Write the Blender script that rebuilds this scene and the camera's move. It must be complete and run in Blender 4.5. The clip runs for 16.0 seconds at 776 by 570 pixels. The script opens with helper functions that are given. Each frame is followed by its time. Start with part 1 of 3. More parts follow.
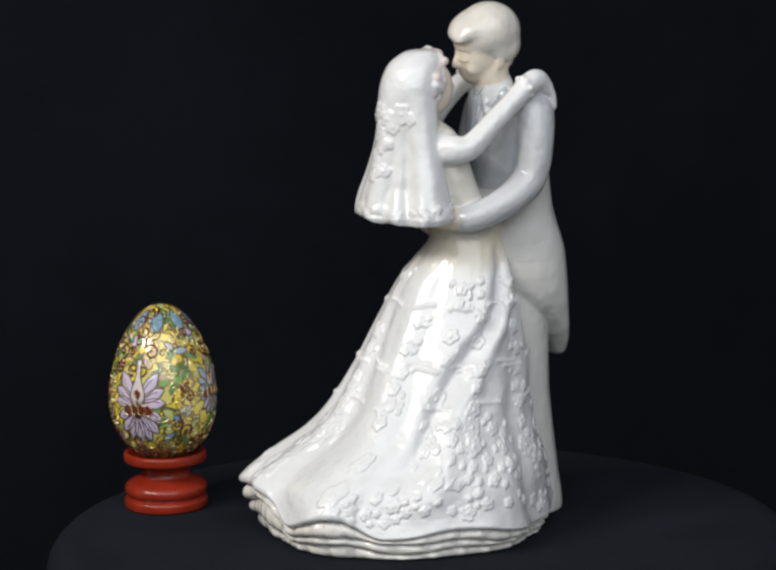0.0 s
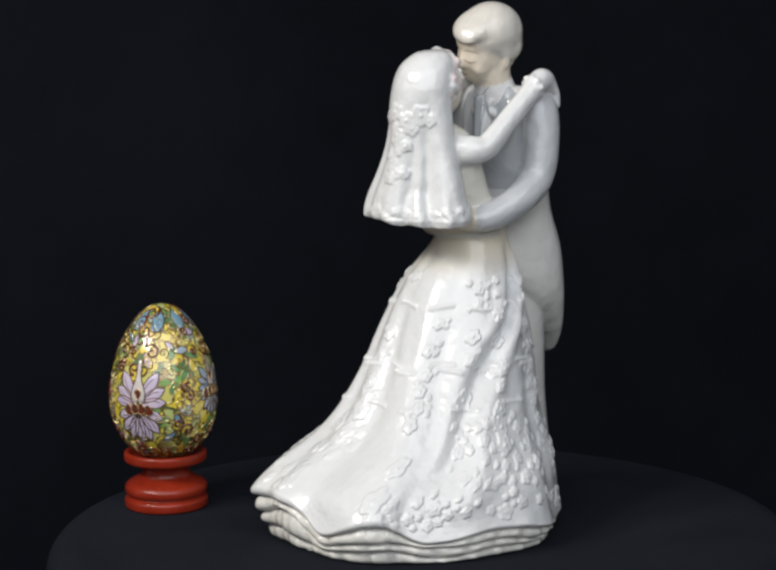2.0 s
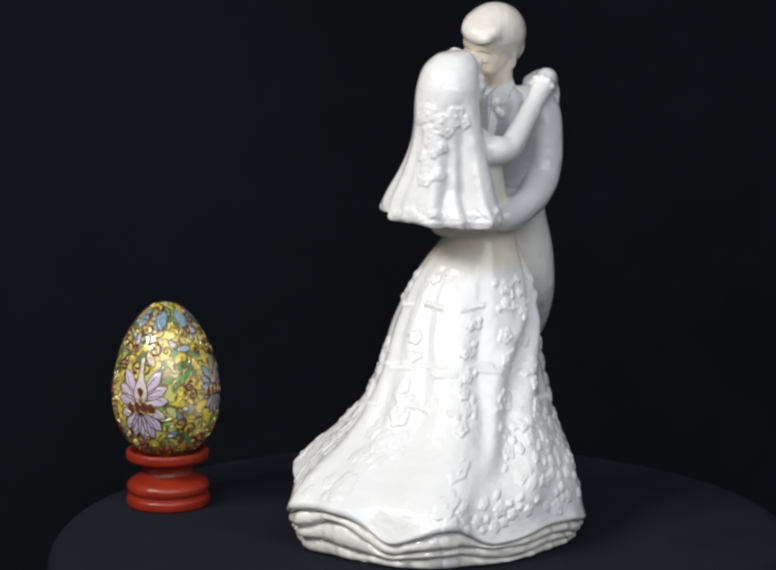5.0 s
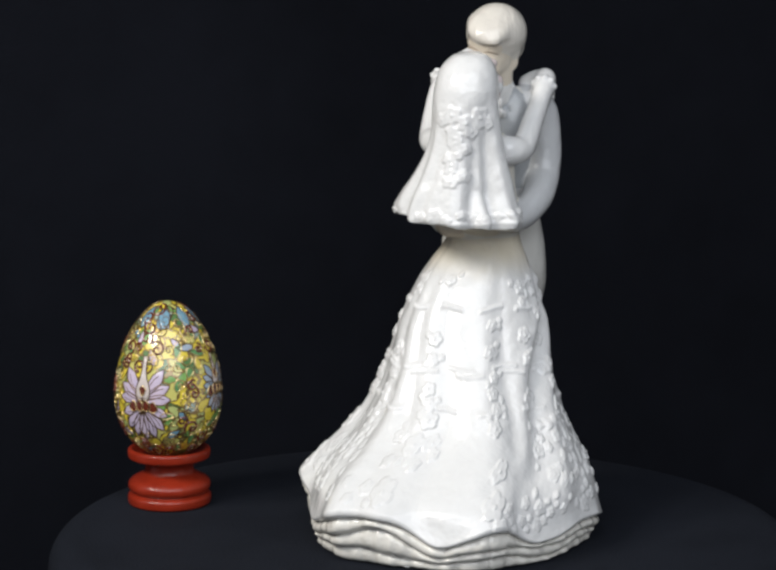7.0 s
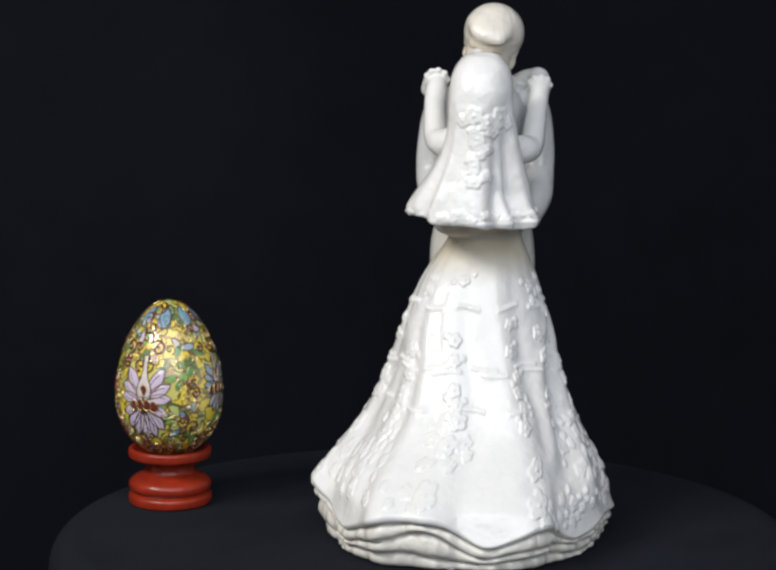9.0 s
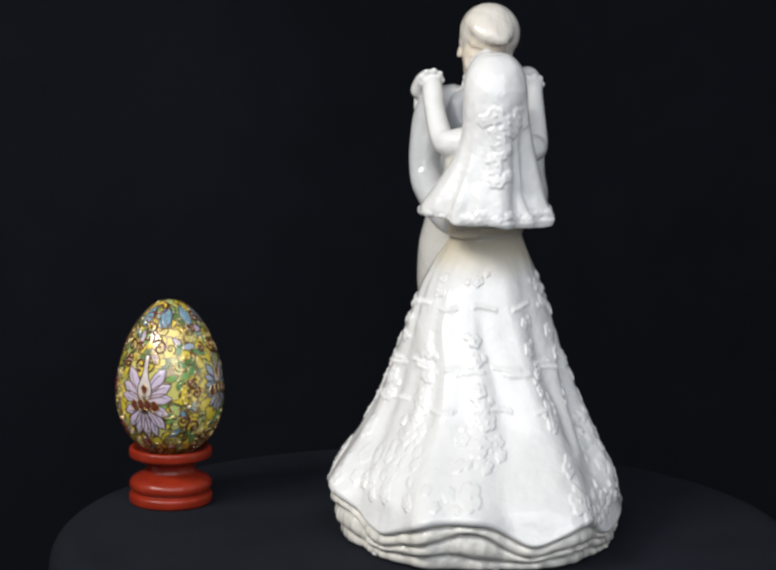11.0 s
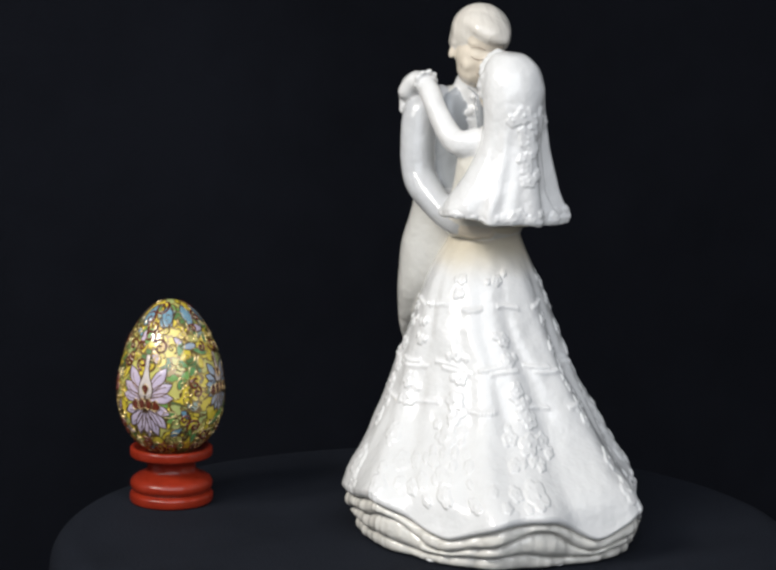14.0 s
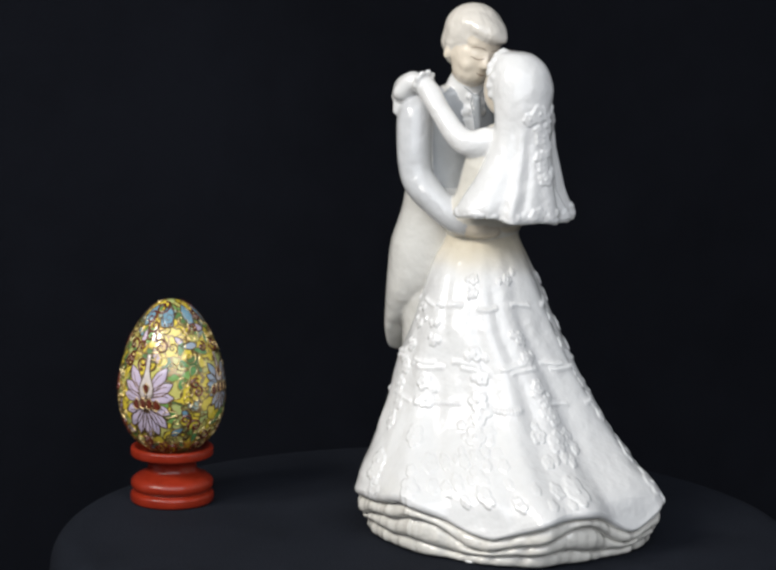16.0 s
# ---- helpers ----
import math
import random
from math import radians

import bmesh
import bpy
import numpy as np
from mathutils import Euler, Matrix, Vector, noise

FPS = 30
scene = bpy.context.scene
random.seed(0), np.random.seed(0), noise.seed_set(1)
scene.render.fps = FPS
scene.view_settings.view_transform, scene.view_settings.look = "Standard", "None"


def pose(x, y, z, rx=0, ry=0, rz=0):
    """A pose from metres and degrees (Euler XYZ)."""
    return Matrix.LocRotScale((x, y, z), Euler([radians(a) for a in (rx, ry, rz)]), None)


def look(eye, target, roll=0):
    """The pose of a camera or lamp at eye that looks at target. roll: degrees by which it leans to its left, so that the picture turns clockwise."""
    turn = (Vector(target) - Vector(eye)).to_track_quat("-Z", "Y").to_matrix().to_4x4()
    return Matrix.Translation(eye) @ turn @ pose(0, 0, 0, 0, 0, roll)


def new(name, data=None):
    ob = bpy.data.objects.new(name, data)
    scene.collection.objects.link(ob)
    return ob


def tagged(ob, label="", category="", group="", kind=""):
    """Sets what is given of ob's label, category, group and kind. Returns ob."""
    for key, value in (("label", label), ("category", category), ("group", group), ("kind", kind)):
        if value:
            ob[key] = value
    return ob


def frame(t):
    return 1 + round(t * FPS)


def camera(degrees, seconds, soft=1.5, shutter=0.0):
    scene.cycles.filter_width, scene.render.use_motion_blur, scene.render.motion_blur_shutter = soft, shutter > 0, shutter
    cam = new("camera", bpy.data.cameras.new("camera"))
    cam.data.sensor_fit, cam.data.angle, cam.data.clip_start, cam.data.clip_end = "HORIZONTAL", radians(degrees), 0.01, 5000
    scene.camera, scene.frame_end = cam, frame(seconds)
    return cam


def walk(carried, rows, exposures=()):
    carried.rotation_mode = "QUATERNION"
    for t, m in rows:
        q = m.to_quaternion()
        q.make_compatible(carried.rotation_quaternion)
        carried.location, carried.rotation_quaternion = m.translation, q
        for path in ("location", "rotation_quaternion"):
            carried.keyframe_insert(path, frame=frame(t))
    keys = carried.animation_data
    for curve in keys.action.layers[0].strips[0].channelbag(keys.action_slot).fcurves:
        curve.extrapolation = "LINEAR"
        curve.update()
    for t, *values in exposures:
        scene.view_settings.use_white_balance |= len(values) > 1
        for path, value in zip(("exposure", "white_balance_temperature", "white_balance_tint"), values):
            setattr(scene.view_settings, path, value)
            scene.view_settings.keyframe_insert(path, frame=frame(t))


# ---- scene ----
from mathutils.bvhtree import BVHTree

EYE = (0.0, -0.92, 0.2523)


def aim(pan, tilt, roll):
    """Pose of the tripod camera from its pan (left), tilt (down) and roll in degrees."""
    return pose(*EYE) @ pose(0, 0, 0, 0, 0, pan) @ pose(0, 0, 0, 90 - tilt) @ pose(0, 0, 0, 0, 0, roll)


cam = camera(18.55, 16.0, soft=2.7)
walk(cam, [
    (0.0, aim(1.62, 9.85, -0.82)), (1.0, aim(1.63, 9.845, -0.73)), (2.0, aim(1.64, 9.84, -0.63)),
    (3.0, aim(1.66, 9.84, -0.52)), (4.0, aim(1.69, 9.84, -0.36)), (6.5, aim(1.785, 9.82, 0.20)),
    (7.5, aim(1.81, 9.82, 0.345)), (9.0, aim(1.83, 9.82, 0.45)), (11.5, aim(1.86, 9.815, 0.62)),
    (13.0, aim(1.873, 9.815, 0.70)), (14.5, aim(1.89, 9.815, 0.735)), (16.0, aim(1.905, 9.82, 0.76)),
], exposures=[(0.0, -0.17), (2.0, -0.17), (3.5, -0.05), (9.0, -0.02), (16.0, 0.02)])

# ---- world and lamps ----
world = bpy.data.worlds.new("dim_room")
scene.world = world
world.use_nodes = True
world.node_tree.nodes["Background"].inputs[0].default_value = (0.8, 0.88, 1.0, 1)
world.node_tree.nodes["Background"].inputs[1].default_value = 0.02


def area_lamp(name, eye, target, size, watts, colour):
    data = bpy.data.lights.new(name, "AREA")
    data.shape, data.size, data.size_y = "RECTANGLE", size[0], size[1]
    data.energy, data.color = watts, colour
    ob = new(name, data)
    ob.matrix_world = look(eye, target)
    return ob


for dx, dy in ((-0.08, 0.10), (0.08, -0.10)):
    area_lamp("twin_key_lamp", (-0.66 + dx, -0.52 + dy, 0.74), (0.0, 0.0, 0.10), (0.17, 0.22), 4.0, (1.0, 0.96, 0.90))
# added broad fill behind the camera, stands in for soft room light
area_lamp("room_fill_lamp", (0.15, -1.55, 1.20), (0.0, 0.0, 0.10), (2.2, 1.6), 32.5, (0.905, 0.94, 1.0))


# ---- materials ----
def material(name, colour, rough=0.5, metal=0.0, coat=0.0, vary=0.06, scale=40.0, bump=0.0, bump_scale=300.0, second=None, spec=0.5, gloss=0.05, coat_ior=1.5):
    """Principled material with two scales of noise in its colour, noise in its gloss, and fine relief."""
    m = bpy.data.materials.new(name)
    m.use_nodes = True
    nt = m.node_tree
    b = nt.nodes["Principled BSDF"]
    tc = nt.nodes.new("ShaderNodeTexCoord")
    n1, n2 = nt.nodes.new("ShaderNodeTexNoise"), nt.nodes.new("ShaderNodeTexNoise")
    n1.inputs["Scale"].default_value, n2.inputs["Scale"].default_value = scale, scale * 9
    n1.inputs["Detail"].default_value = n2.inputs["Detail"].default_value = 4
    for n in (n1, n2):
        nt.links.new(tc.outputs["Object"], n.inputs["Vector"])
    add = nt.nodes.new("ShaderNodeMath")
    add.operation = "MULTIPLY_ADD"
    add.inputs[1].default_value = 0.35
    nt.links.new(n2.outputs["Fac"], add.inputs[0])
    nt.links.new(n1.outputs["Fac"], add.inputs[2])
    ramp = nt.nodes.new("ShaderNodeValToRGB")
    c = Vector(colour)
    d = Vector(second) if second else c * (1 - 3 * vary)
    ramp.color_ramp.elements[0].position, ramp.color_ramp.elements[1].position = 0.45, 0.9
    ramp.color_ramp.elements[0].color, ramp.color_ramp.elements[1].color = (*d, 1), (*c, 1)
    nt.links.new(add.outputs[0], ramp.inputs[0])
    nt.links.new(ramp.outputs[0], b.inputs["Base Color"])
    r = nt.nodes.new("ShaderNodeMapRange")
    r.inputs["To Min"].default_value, r.inputs["To Max"].default_value = rough * 0.8, min(1, rough * 1.25)
    nt.links.new(n1.outputs["Fac"], r.inputs["Value"])
    nt.links.new(r.outputs[0], b.inputs["Roughness"])
    b.inputs["Metallic"].default_value = metal
    b.inputs["Coat Weight"].default_value = coat
    b.inputs["Coat Roughness"].default_value = gloss
    b.inputs["Coat IOR"].default_value = coat_ior
    b.inputs["Specular IOR Level"].default_value = spec
    if bump:
        n3 = nt.nodes.new("ShaderNodeTexNoise")
        n3.inputs["Scale"].default_value = bump_scale
        nt.links.new(tc.outputs["Object"], n3.inputs["Vector"])
        bp = nt.nodes.new("ShaderNodeBump")
        bp.inputs["Strength"].default_value, bp.inputs["Distance"].default_value = 0.5, bump
        nt.links.new(n3.outputs["Fac"], bp.inputs["Height"])
        nt.links.new(bp.outputs[0], b.inputs["Normal"])
    return m


GLAZE = dict(rough=0.22, coat=0.6, spec=0.32, vary=0.025, scale=30, bump=0.0018, bump_scale=150)
WHITE = material("white_glazed_porcelain", (0.80, 0.80, 0.79), **GLAZE)
HEM = material("warm_white_glazed_porcelain", (0.79, 0.77, 0.71), **GLAZE)


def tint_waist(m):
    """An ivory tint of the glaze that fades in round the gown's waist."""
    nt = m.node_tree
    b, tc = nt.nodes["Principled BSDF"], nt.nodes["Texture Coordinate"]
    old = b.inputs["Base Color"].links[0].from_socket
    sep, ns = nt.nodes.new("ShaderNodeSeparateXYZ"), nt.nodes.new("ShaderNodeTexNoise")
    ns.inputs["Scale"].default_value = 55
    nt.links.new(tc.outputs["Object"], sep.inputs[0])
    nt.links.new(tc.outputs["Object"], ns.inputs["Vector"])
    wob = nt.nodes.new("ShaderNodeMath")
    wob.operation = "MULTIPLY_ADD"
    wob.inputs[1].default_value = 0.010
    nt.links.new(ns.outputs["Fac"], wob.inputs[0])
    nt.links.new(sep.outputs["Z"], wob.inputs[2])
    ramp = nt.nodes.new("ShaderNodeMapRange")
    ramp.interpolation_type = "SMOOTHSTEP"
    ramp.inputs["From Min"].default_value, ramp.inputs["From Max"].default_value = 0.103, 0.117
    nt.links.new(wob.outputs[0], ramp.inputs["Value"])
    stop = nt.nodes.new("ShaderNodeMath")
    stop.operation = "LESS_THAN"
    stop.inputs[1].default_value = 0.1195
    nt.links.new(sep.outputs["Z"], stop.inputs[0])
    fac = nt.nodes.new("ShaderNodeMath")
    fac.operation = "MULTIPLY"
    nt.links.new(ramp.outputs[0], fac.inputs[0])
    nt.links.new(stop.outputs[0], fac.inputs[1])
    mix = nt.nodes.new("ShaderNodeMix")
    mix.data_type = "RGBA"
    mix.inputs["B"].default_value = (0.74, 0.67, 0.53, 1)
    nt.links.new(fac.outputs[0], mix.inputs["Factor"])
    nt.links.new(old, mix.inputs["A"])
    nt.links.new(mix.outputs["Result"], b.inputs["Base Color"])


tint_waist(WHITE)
GREY = material("pale_grey_glaze", (0.60, 0.61, 0.62), **GLAZE)
HAIR = material("cream_glaze", (0.74, 0.70, 0.63), **GLAZE)
SKIN = material("ivory_glaze", (0.76, 0.68, 0.56), **GLAZE)
TAIL = material("warm_white_glaze", (0.72, 0.71, 0.67), **GLAZE)
LASH = material("soft_brown_overglaze", (0.36, 0.27, 0.20), **GLAZE)
PINK = material("blush_glaze", (0.76, 0.66, 0.64), **GLAZE)
LAPEL = material("slate_grey_glaze", (0.40, 0.42, 0.44), **GLAZE)
IVORY = material("ivory_white_glaze", (0.77, 0.74, 0.66), **GLAZE)
CLOTH = material("black_cloth", (0.0146, 0.0170, 0.0236), rough=0.9, vary=0.10, scale=18, bump=0.0010, bump_scale=900, spec=0.06)
BACK = material("black_backdrop_cloth", (0.0091, 0.0102, 0.0145), rough=0.95, vary=0.12, scale=5, bump=0.0008, bump_scale=500, spec=0.05)
# white so that the unseen walls and ceiling bounce fill light
WALL = material("white_bounce_wall", (0.62, 0.63, 0.65), rough=0.9, scale=4)
FLOOR = material("dark_floor", (0.06, 0.055, 0.05), rough=0.6, scale=6)
RED = material("red_lacquered_wood", (0.31, 0.028, 0.010), rough=0.3, coat=0.25, spec=0.35, second=(0.20, 0.016, 0.006), scale=60, bump=0.0002, bump_scale=400)
BRONZE = material("dark_bronze_wire", (0.16, 0.09, 0.04), rough=0.35, metal=0.7, vary=0.1, scale=120)
GOLD = material("gilt_wire", (0.82, 0.62, 0.28), rough=0.28, metal=1.0, coat=0.8, gloss=0.12, coat_ior=1.8, vary=0.08, scale=120)
ENAMEL = material("yellow_gold_enamel", (0.80, 0.62, 0.05), rough=0.3, metal=0.0, coat=1.0, second=(0.62, 0.52, 0.08), scale=110, bump=0.0003, bump_scale=700, gloss=0.12, coat_ior=1.8)


def cloison_fields():
    """Swirling cells of coloured enamel with gilt cell walls."""
    m = bpy.data.materials.new("cloisonne_enamel")
    m.use_nodes = True
    nt = m.node_tree
    b = nt.nodes["Principled BSDF"]
    tc, wob = nt.nodes.new("ShaderNodeTexCoord"), nt.nodes.new("ShaderNodeTexNoise")
    wob.inputs["Scale"].default_value = 190
    nt.links.new(tc.outputs["Object"], wob.inputs["Vector"])
    mix = nt.nodes.new("ShaderNodeVectorMath")
    mix.operation = "MULTIPLY_ADD"
    mix.inputs[1].default_value = (0.010, 0.010, 0.010)
    nt.links.new(wob.outputs["Color"], mix.inputs[0])
    nt.links.new(tc.outputs["Object"], mix.inputs[2])
    cell, wall = nt.nodes.new("ShaderNodeTexVoronoi"), nt.nodes.new("ShaderNodeTexVoronoi")
    wall.feature = "DISTANCE_TO_EDGE"
    for v in (cell, wall):
        v.inputs["Scale"].default_value = 185
        nt.links.new(mix.outputs[0], v.inputs["Vector"])
    sep = nt.nodes.new("ShaderNodeSeparateColor")
    nt.links.new(cell.outputs["Color"], sep.inputs[0])
    hue = nt.nodes.new("ShaderNodeValToRGB")
    hue.color_ramp.interpolation = "CONSTANT"
    e = hue.color_ramp.elements
    e[0].color = (0.78, 0.62, 0.06, 1)
    e[1].position, e[1].color = 0.48, (0.20, 0.40, 0.10, 1)
    for p, c in ((0.64, (0.62, 0.58, 0.16)), (0.78, (0.36, 0.46, 0.40)), (0.86, (0.50, 0.56, 0.20)), (0.94, (0.10, 0.20, 0.06))):
        e.new(p).color = (*c, 1)
    nt.links.new(sep.outputs[0], hue.inputs[0])
    line = nt.nodes.new("ShaderNodeMapRange")
    line.inputs["From Min"].default_value, line.inputs["From Max"].default_value = 0.04, 0.08
    nt.links.new(wall.outputs["Distance"], line.inputs["Value"])
    col = nt.nodes.new("ShaderNodeMix")
    col.data_type = "RGBA"
    col.inputs["A"].default_value = (0.34, 0.22, 0.08, 1)
    nt.links.new(line.outputs[0], col.inputs["Factor"])
    nt.links.new(hue.outputs[0], col.inputs["B"])
    nt.links.new(col.outputs["Result"], b.inputs["Base Color"])
    met = nt.nodes.new("ShaderNodeMapRange")
    met.inputs["To Min"].default_value, met.inputs["To Max"].default_value = 0.8, 0.0
    nt.links.new(line.outputs[0], met.inputs["Value"])
    nt.links.new(met.outputs[0], b.inputs["Metallic"])
    bp = nt.nodes.new("ShaderNodeBump")
    bp.invert = True
    bp.inputs["Strength"].default_value, bp.inputs["Distance"].default_value = 0.6, 0.0004
    nt.links.new(line.outputs[0], bp.inputs["Height"])
    nt.links.new(bp.outputs[0], b.inputs["Normal"])
    b.inputs["Roughness"].default_value, b.inputs["Coat Weight"].default_value, b.inputs["Coat Roughness"].default_value = 0.30, 1.0, 0.12
    b.inputs["Coat IOR"].default_value = 1.8
    return m


FIELDS = cloison_fields()
LILAC = material("lilac_enamel", (0.66, 0.55, 0.66), rough=0.25, coat=0.6, second=(0.52, 0.45, 0.60), scale=150, gloss=0.12, coat_ior=1.8)
MIST = material("grey_blue_enamel", (0.50, 0.50, 0.58), rough=0.25, coat=0.6, second=(0.30, 0.42, 0.52), scale=150, gloss=0.12, coat_ior=1.8)
GREEN = material("green_enamel", (0.16, 0.34, 0.10), rough=0.25, coat=0.6, second=(0.10, 0.24, 0.10), scale=150, gloss=0.12, coat_ior=1.8)
BLUE = material("pale_blue_enamel", (0.22, 0.40, 0.50), rough=0.25, coat=0.6, second=(0.14, 0.28, 0.38), scale=150, gloss=0.12, coat_ior=1.8)
MAROON = material("maroon_enamel", (0.16, 0.03, 0.012), rough=0.25, coat=0.6, second=(0.09, 0.02, 0.012), scale=150, gloss=0.12, coat_ior=1.8)
CREAM = material("cream_enamel", (0.70, 0.62, 0.58), rough=0.25, coat=0.6, scale=150, gloss=0.12, coat_ior=1.8)


# ---- mesh helpers ----
def from_arrays(name, verts, faces, mats, smooth=True, slots=None):
    me = bpy.data.meshes.new(name)
    me.from_pydata([tuple(v) for v in verts], [], [tuple(f) for f in faces])
    for m in mats:
        me.materials.append(m)
    if smooth:
        me.polygons.foreach_set("use_smooth", [True] * len(me.polygons))
    if slots is not None:
        me.polygons.foreach_set("material_index", slots)
    me.update()
    return me


def grid_faces(rows, cols, wrap=True, start=0):
    """Quads of a rows x cols grid, closed round the columns."""
    out = []
    for i in range(rows - 1):
        for j in range(cols if wrap else cols - 1):
            k = (j + 1) % cols
            out.append((start + i * cols + j, start + i * cols + k, start + (i + 1) * cols + k, start + (i + 1) * cols + j))
    return out


def part(name, data, parent, label=""):
    ob = new(name, data)
    ob.parent = parent
    return tagged(ob, label)


def spline(keys, n):
    """Catmull-Rom through the rows of keys, n rows out."""
    k = np.array(keys, float)
    k = np.vstack([2 * k[0] - k[1], k, 2 * k[-1] - k[-2]])
    out = []
    for s in np.linspace(0, len(k) - 3 - 1e-9, n):
        i = int(s)
        u = s - i
        a, b, c, d = k[i:i + 4]
        out.append(0.5 * (2 * b + (c - a) * u + (2 * a - 5 * b + 4 * c - d) * u * u + (3 * b - a - 3 * c + d) * u ** 3))
    return np.array(out)


class Clay:
    """Solids in millimetres that are fused into one skin, each with its own glaze."""

    def __init__(self):
        self.v, self.f, self.m = [], [], []

    def add(self, rings, glaze):
        rows, cols = len(rings), len(rings[0])
        s = len(self.v)
        self.v += [tuple(p) for r in rings for p in r]
        f = grid_faces(rows, cols, True, s)
        f.append(tuple(s + j for j in range(cols))[::-1])
        f.append(tuple(s + (rows - 1) * cols + j for j in range(cols)))
        self.f += f
        self.m += [glaze] * len(f)

    def loft(self, levels, glaze, n=40, cols=72, flute=None, rise=None):
        """Stacked ellipses: rows of z, cx, cy, half width, half depth; rise lifts a ring by direction."""
        a = np.linspace(0, 2 * np.pi, cols, endpoint=False)
        rings = []
        for z, cx, cy, w, d in spline(levels, n):
            k = 1 + (flute(a, z) if flute else 0 * a)
            rings.append(np.stack([cx + max(w, .2) * np.cos(a) * k, cy + max(d, .2) * np.sin(a) * k, z + (rise(a, z) if rise else 0 * a)], 1))
        self.add(rings, glaze)

    def tube(self, keys, glaze, n=40, cols=28):
        """A limb along rows of x, y, z, radius."""
        k = spline(keys, n)
        p, r = k[:, :3], k[:, 3]
        t = np.gradient(p, axis=0)
        t /= np.linalg.norm(t, axis=1)[:, None]
        a = np.linspace(0, 2 * np.pi, cols, endpoint=False)
        rings = []
        side = np.array([1.0, 0.2, 0.1])
        for q, d, w in zip(p, t, r):
            e = side - d * (side @ d)
            e /= np.linalg.norm(e)
            g = np.cross(d, e)
            side = e
            rings.append(q + w * (np.cos(a)[:, None] * e + np.sin(a)[:, None] * g))
        for end, sign in ((0, -1), (-1, 1)):
            caps = []
            for u in (0.5, 0.85, 0.98):
                caps.append(p[end] + sign * t[end] * r[end] * u + (rings[end] - p[end]) * math.sqrt(1 - u * u))
            rings = caps[::-1] + rings if end == 0 else rings + caps
        self.add(rings, glaze)

    def blob(self, c, r, glaze, turn=(0, 0, 0), n=20, cols=32):
        e = np.array(Euler([radians(q) for q in turn]).to_matrix())
        a = np.linspace(0, 2 * np.pi, cols, endpoint=False)
        rings = []
        for b in np.linspace(-np.pi / 2 + .04, np.pi / 2 - .04, n):
            q = np.stack([r[0] * np.cos(b) * np.cos(a), r[1] * np.cos(b) * np.sin(a), r[2] * np.sin(b) + 0 * a], 1)
            rings.append(np.array(c) + q @ e.T)
        self.add(rings, glaze)


def revolve(name, profile, mat, cols=96):
    a = np.linspace(0, 2 * np.pi, cols, endpoint=False)
    verts = np.concatenate([np.stack([r * np.cos(a), r * np.sin(a), z + 0 * a], 1) for r, z in profile])
    f = grid_faces(len(profile), cols) + [tuple(range(cols))[::-1], tuple((len(profile) - 1) * cols + j for j in range(cols))]
    return from_arrays(name, verts, f, [mat])


# ---- setting ----
def make_table():
    """Round display table under a black cloth that rounds over the edge and hangs in folds."""
    cx, cy, rad, cols = -0.013, -0.02, 0.146, 240
    a = np.linspace(0, 2 * np.pi, cols, endpoint=False)
    rings = []
    for r in np.linspace(0.002, rad - 0.012, 40):
        rings.append((r, 0.0, 0.0))
    for u in np.linspace(0, np.pi / 2, 10)[1:]:
        rings.append((rad - 0.012 + 0.012 * math.sin(u), -0.012 + 0.012 * math.cos(u), 0.0))
    for z in np.linspace(-0.02, -0.75, 40):
        rings.append((rad + 0.02 * (-z) ** 0.7, z, min(1.0, -z / 0.25)))
    verts = []
    for r, z, k in rings:
        w = r + k * (0.012 * np.cos(11 * a + 0.6 * np.sin(3 * a)) + 0.006 * np.cos(23 * a + 1))
        w = w + (0.0012 * np.sin(2 * a + 1) + 0.0008 * np.sin(5 * a)) * (r / rad) ** 2
        verts += list(np.stack([cx + w * np.cos(a), cy + w * np.sin(a), z + 0 * a], 1))
    me = from_arrays("tablecloth", verts, grid_faces(len(rings), cols) + [tuple(range(cols))[::-1]], [CLOTH])
    tagged(new("tablecloth", me), "plain black cloth draped over a small round table", "tablecloth")
    table = tagged(new("round_table"), "small round pedestal table hidden under black cloth", "table")
    table.matrix_world = pose(cx, cy, -0.75)
    for nm, prof in (("tabletop", [(0.01, .722), (.120, .722), (.128, .728), (.130, .735), (.128, .744), (.122, .747), (.01, .747)]),
                     ("post", [(.022, .02), (.020, .1), (.018, .4), (.022, .7), (.03, .7215)]),
                     ("foot", [(.01, 0), (.115, 0), (.118, .006), (.110, .014), (.03, .0195), (.01, .0195)])):
        part(nm, revolve(nm, [(r, z) for r, z in prof], FLOOR, 64), table)


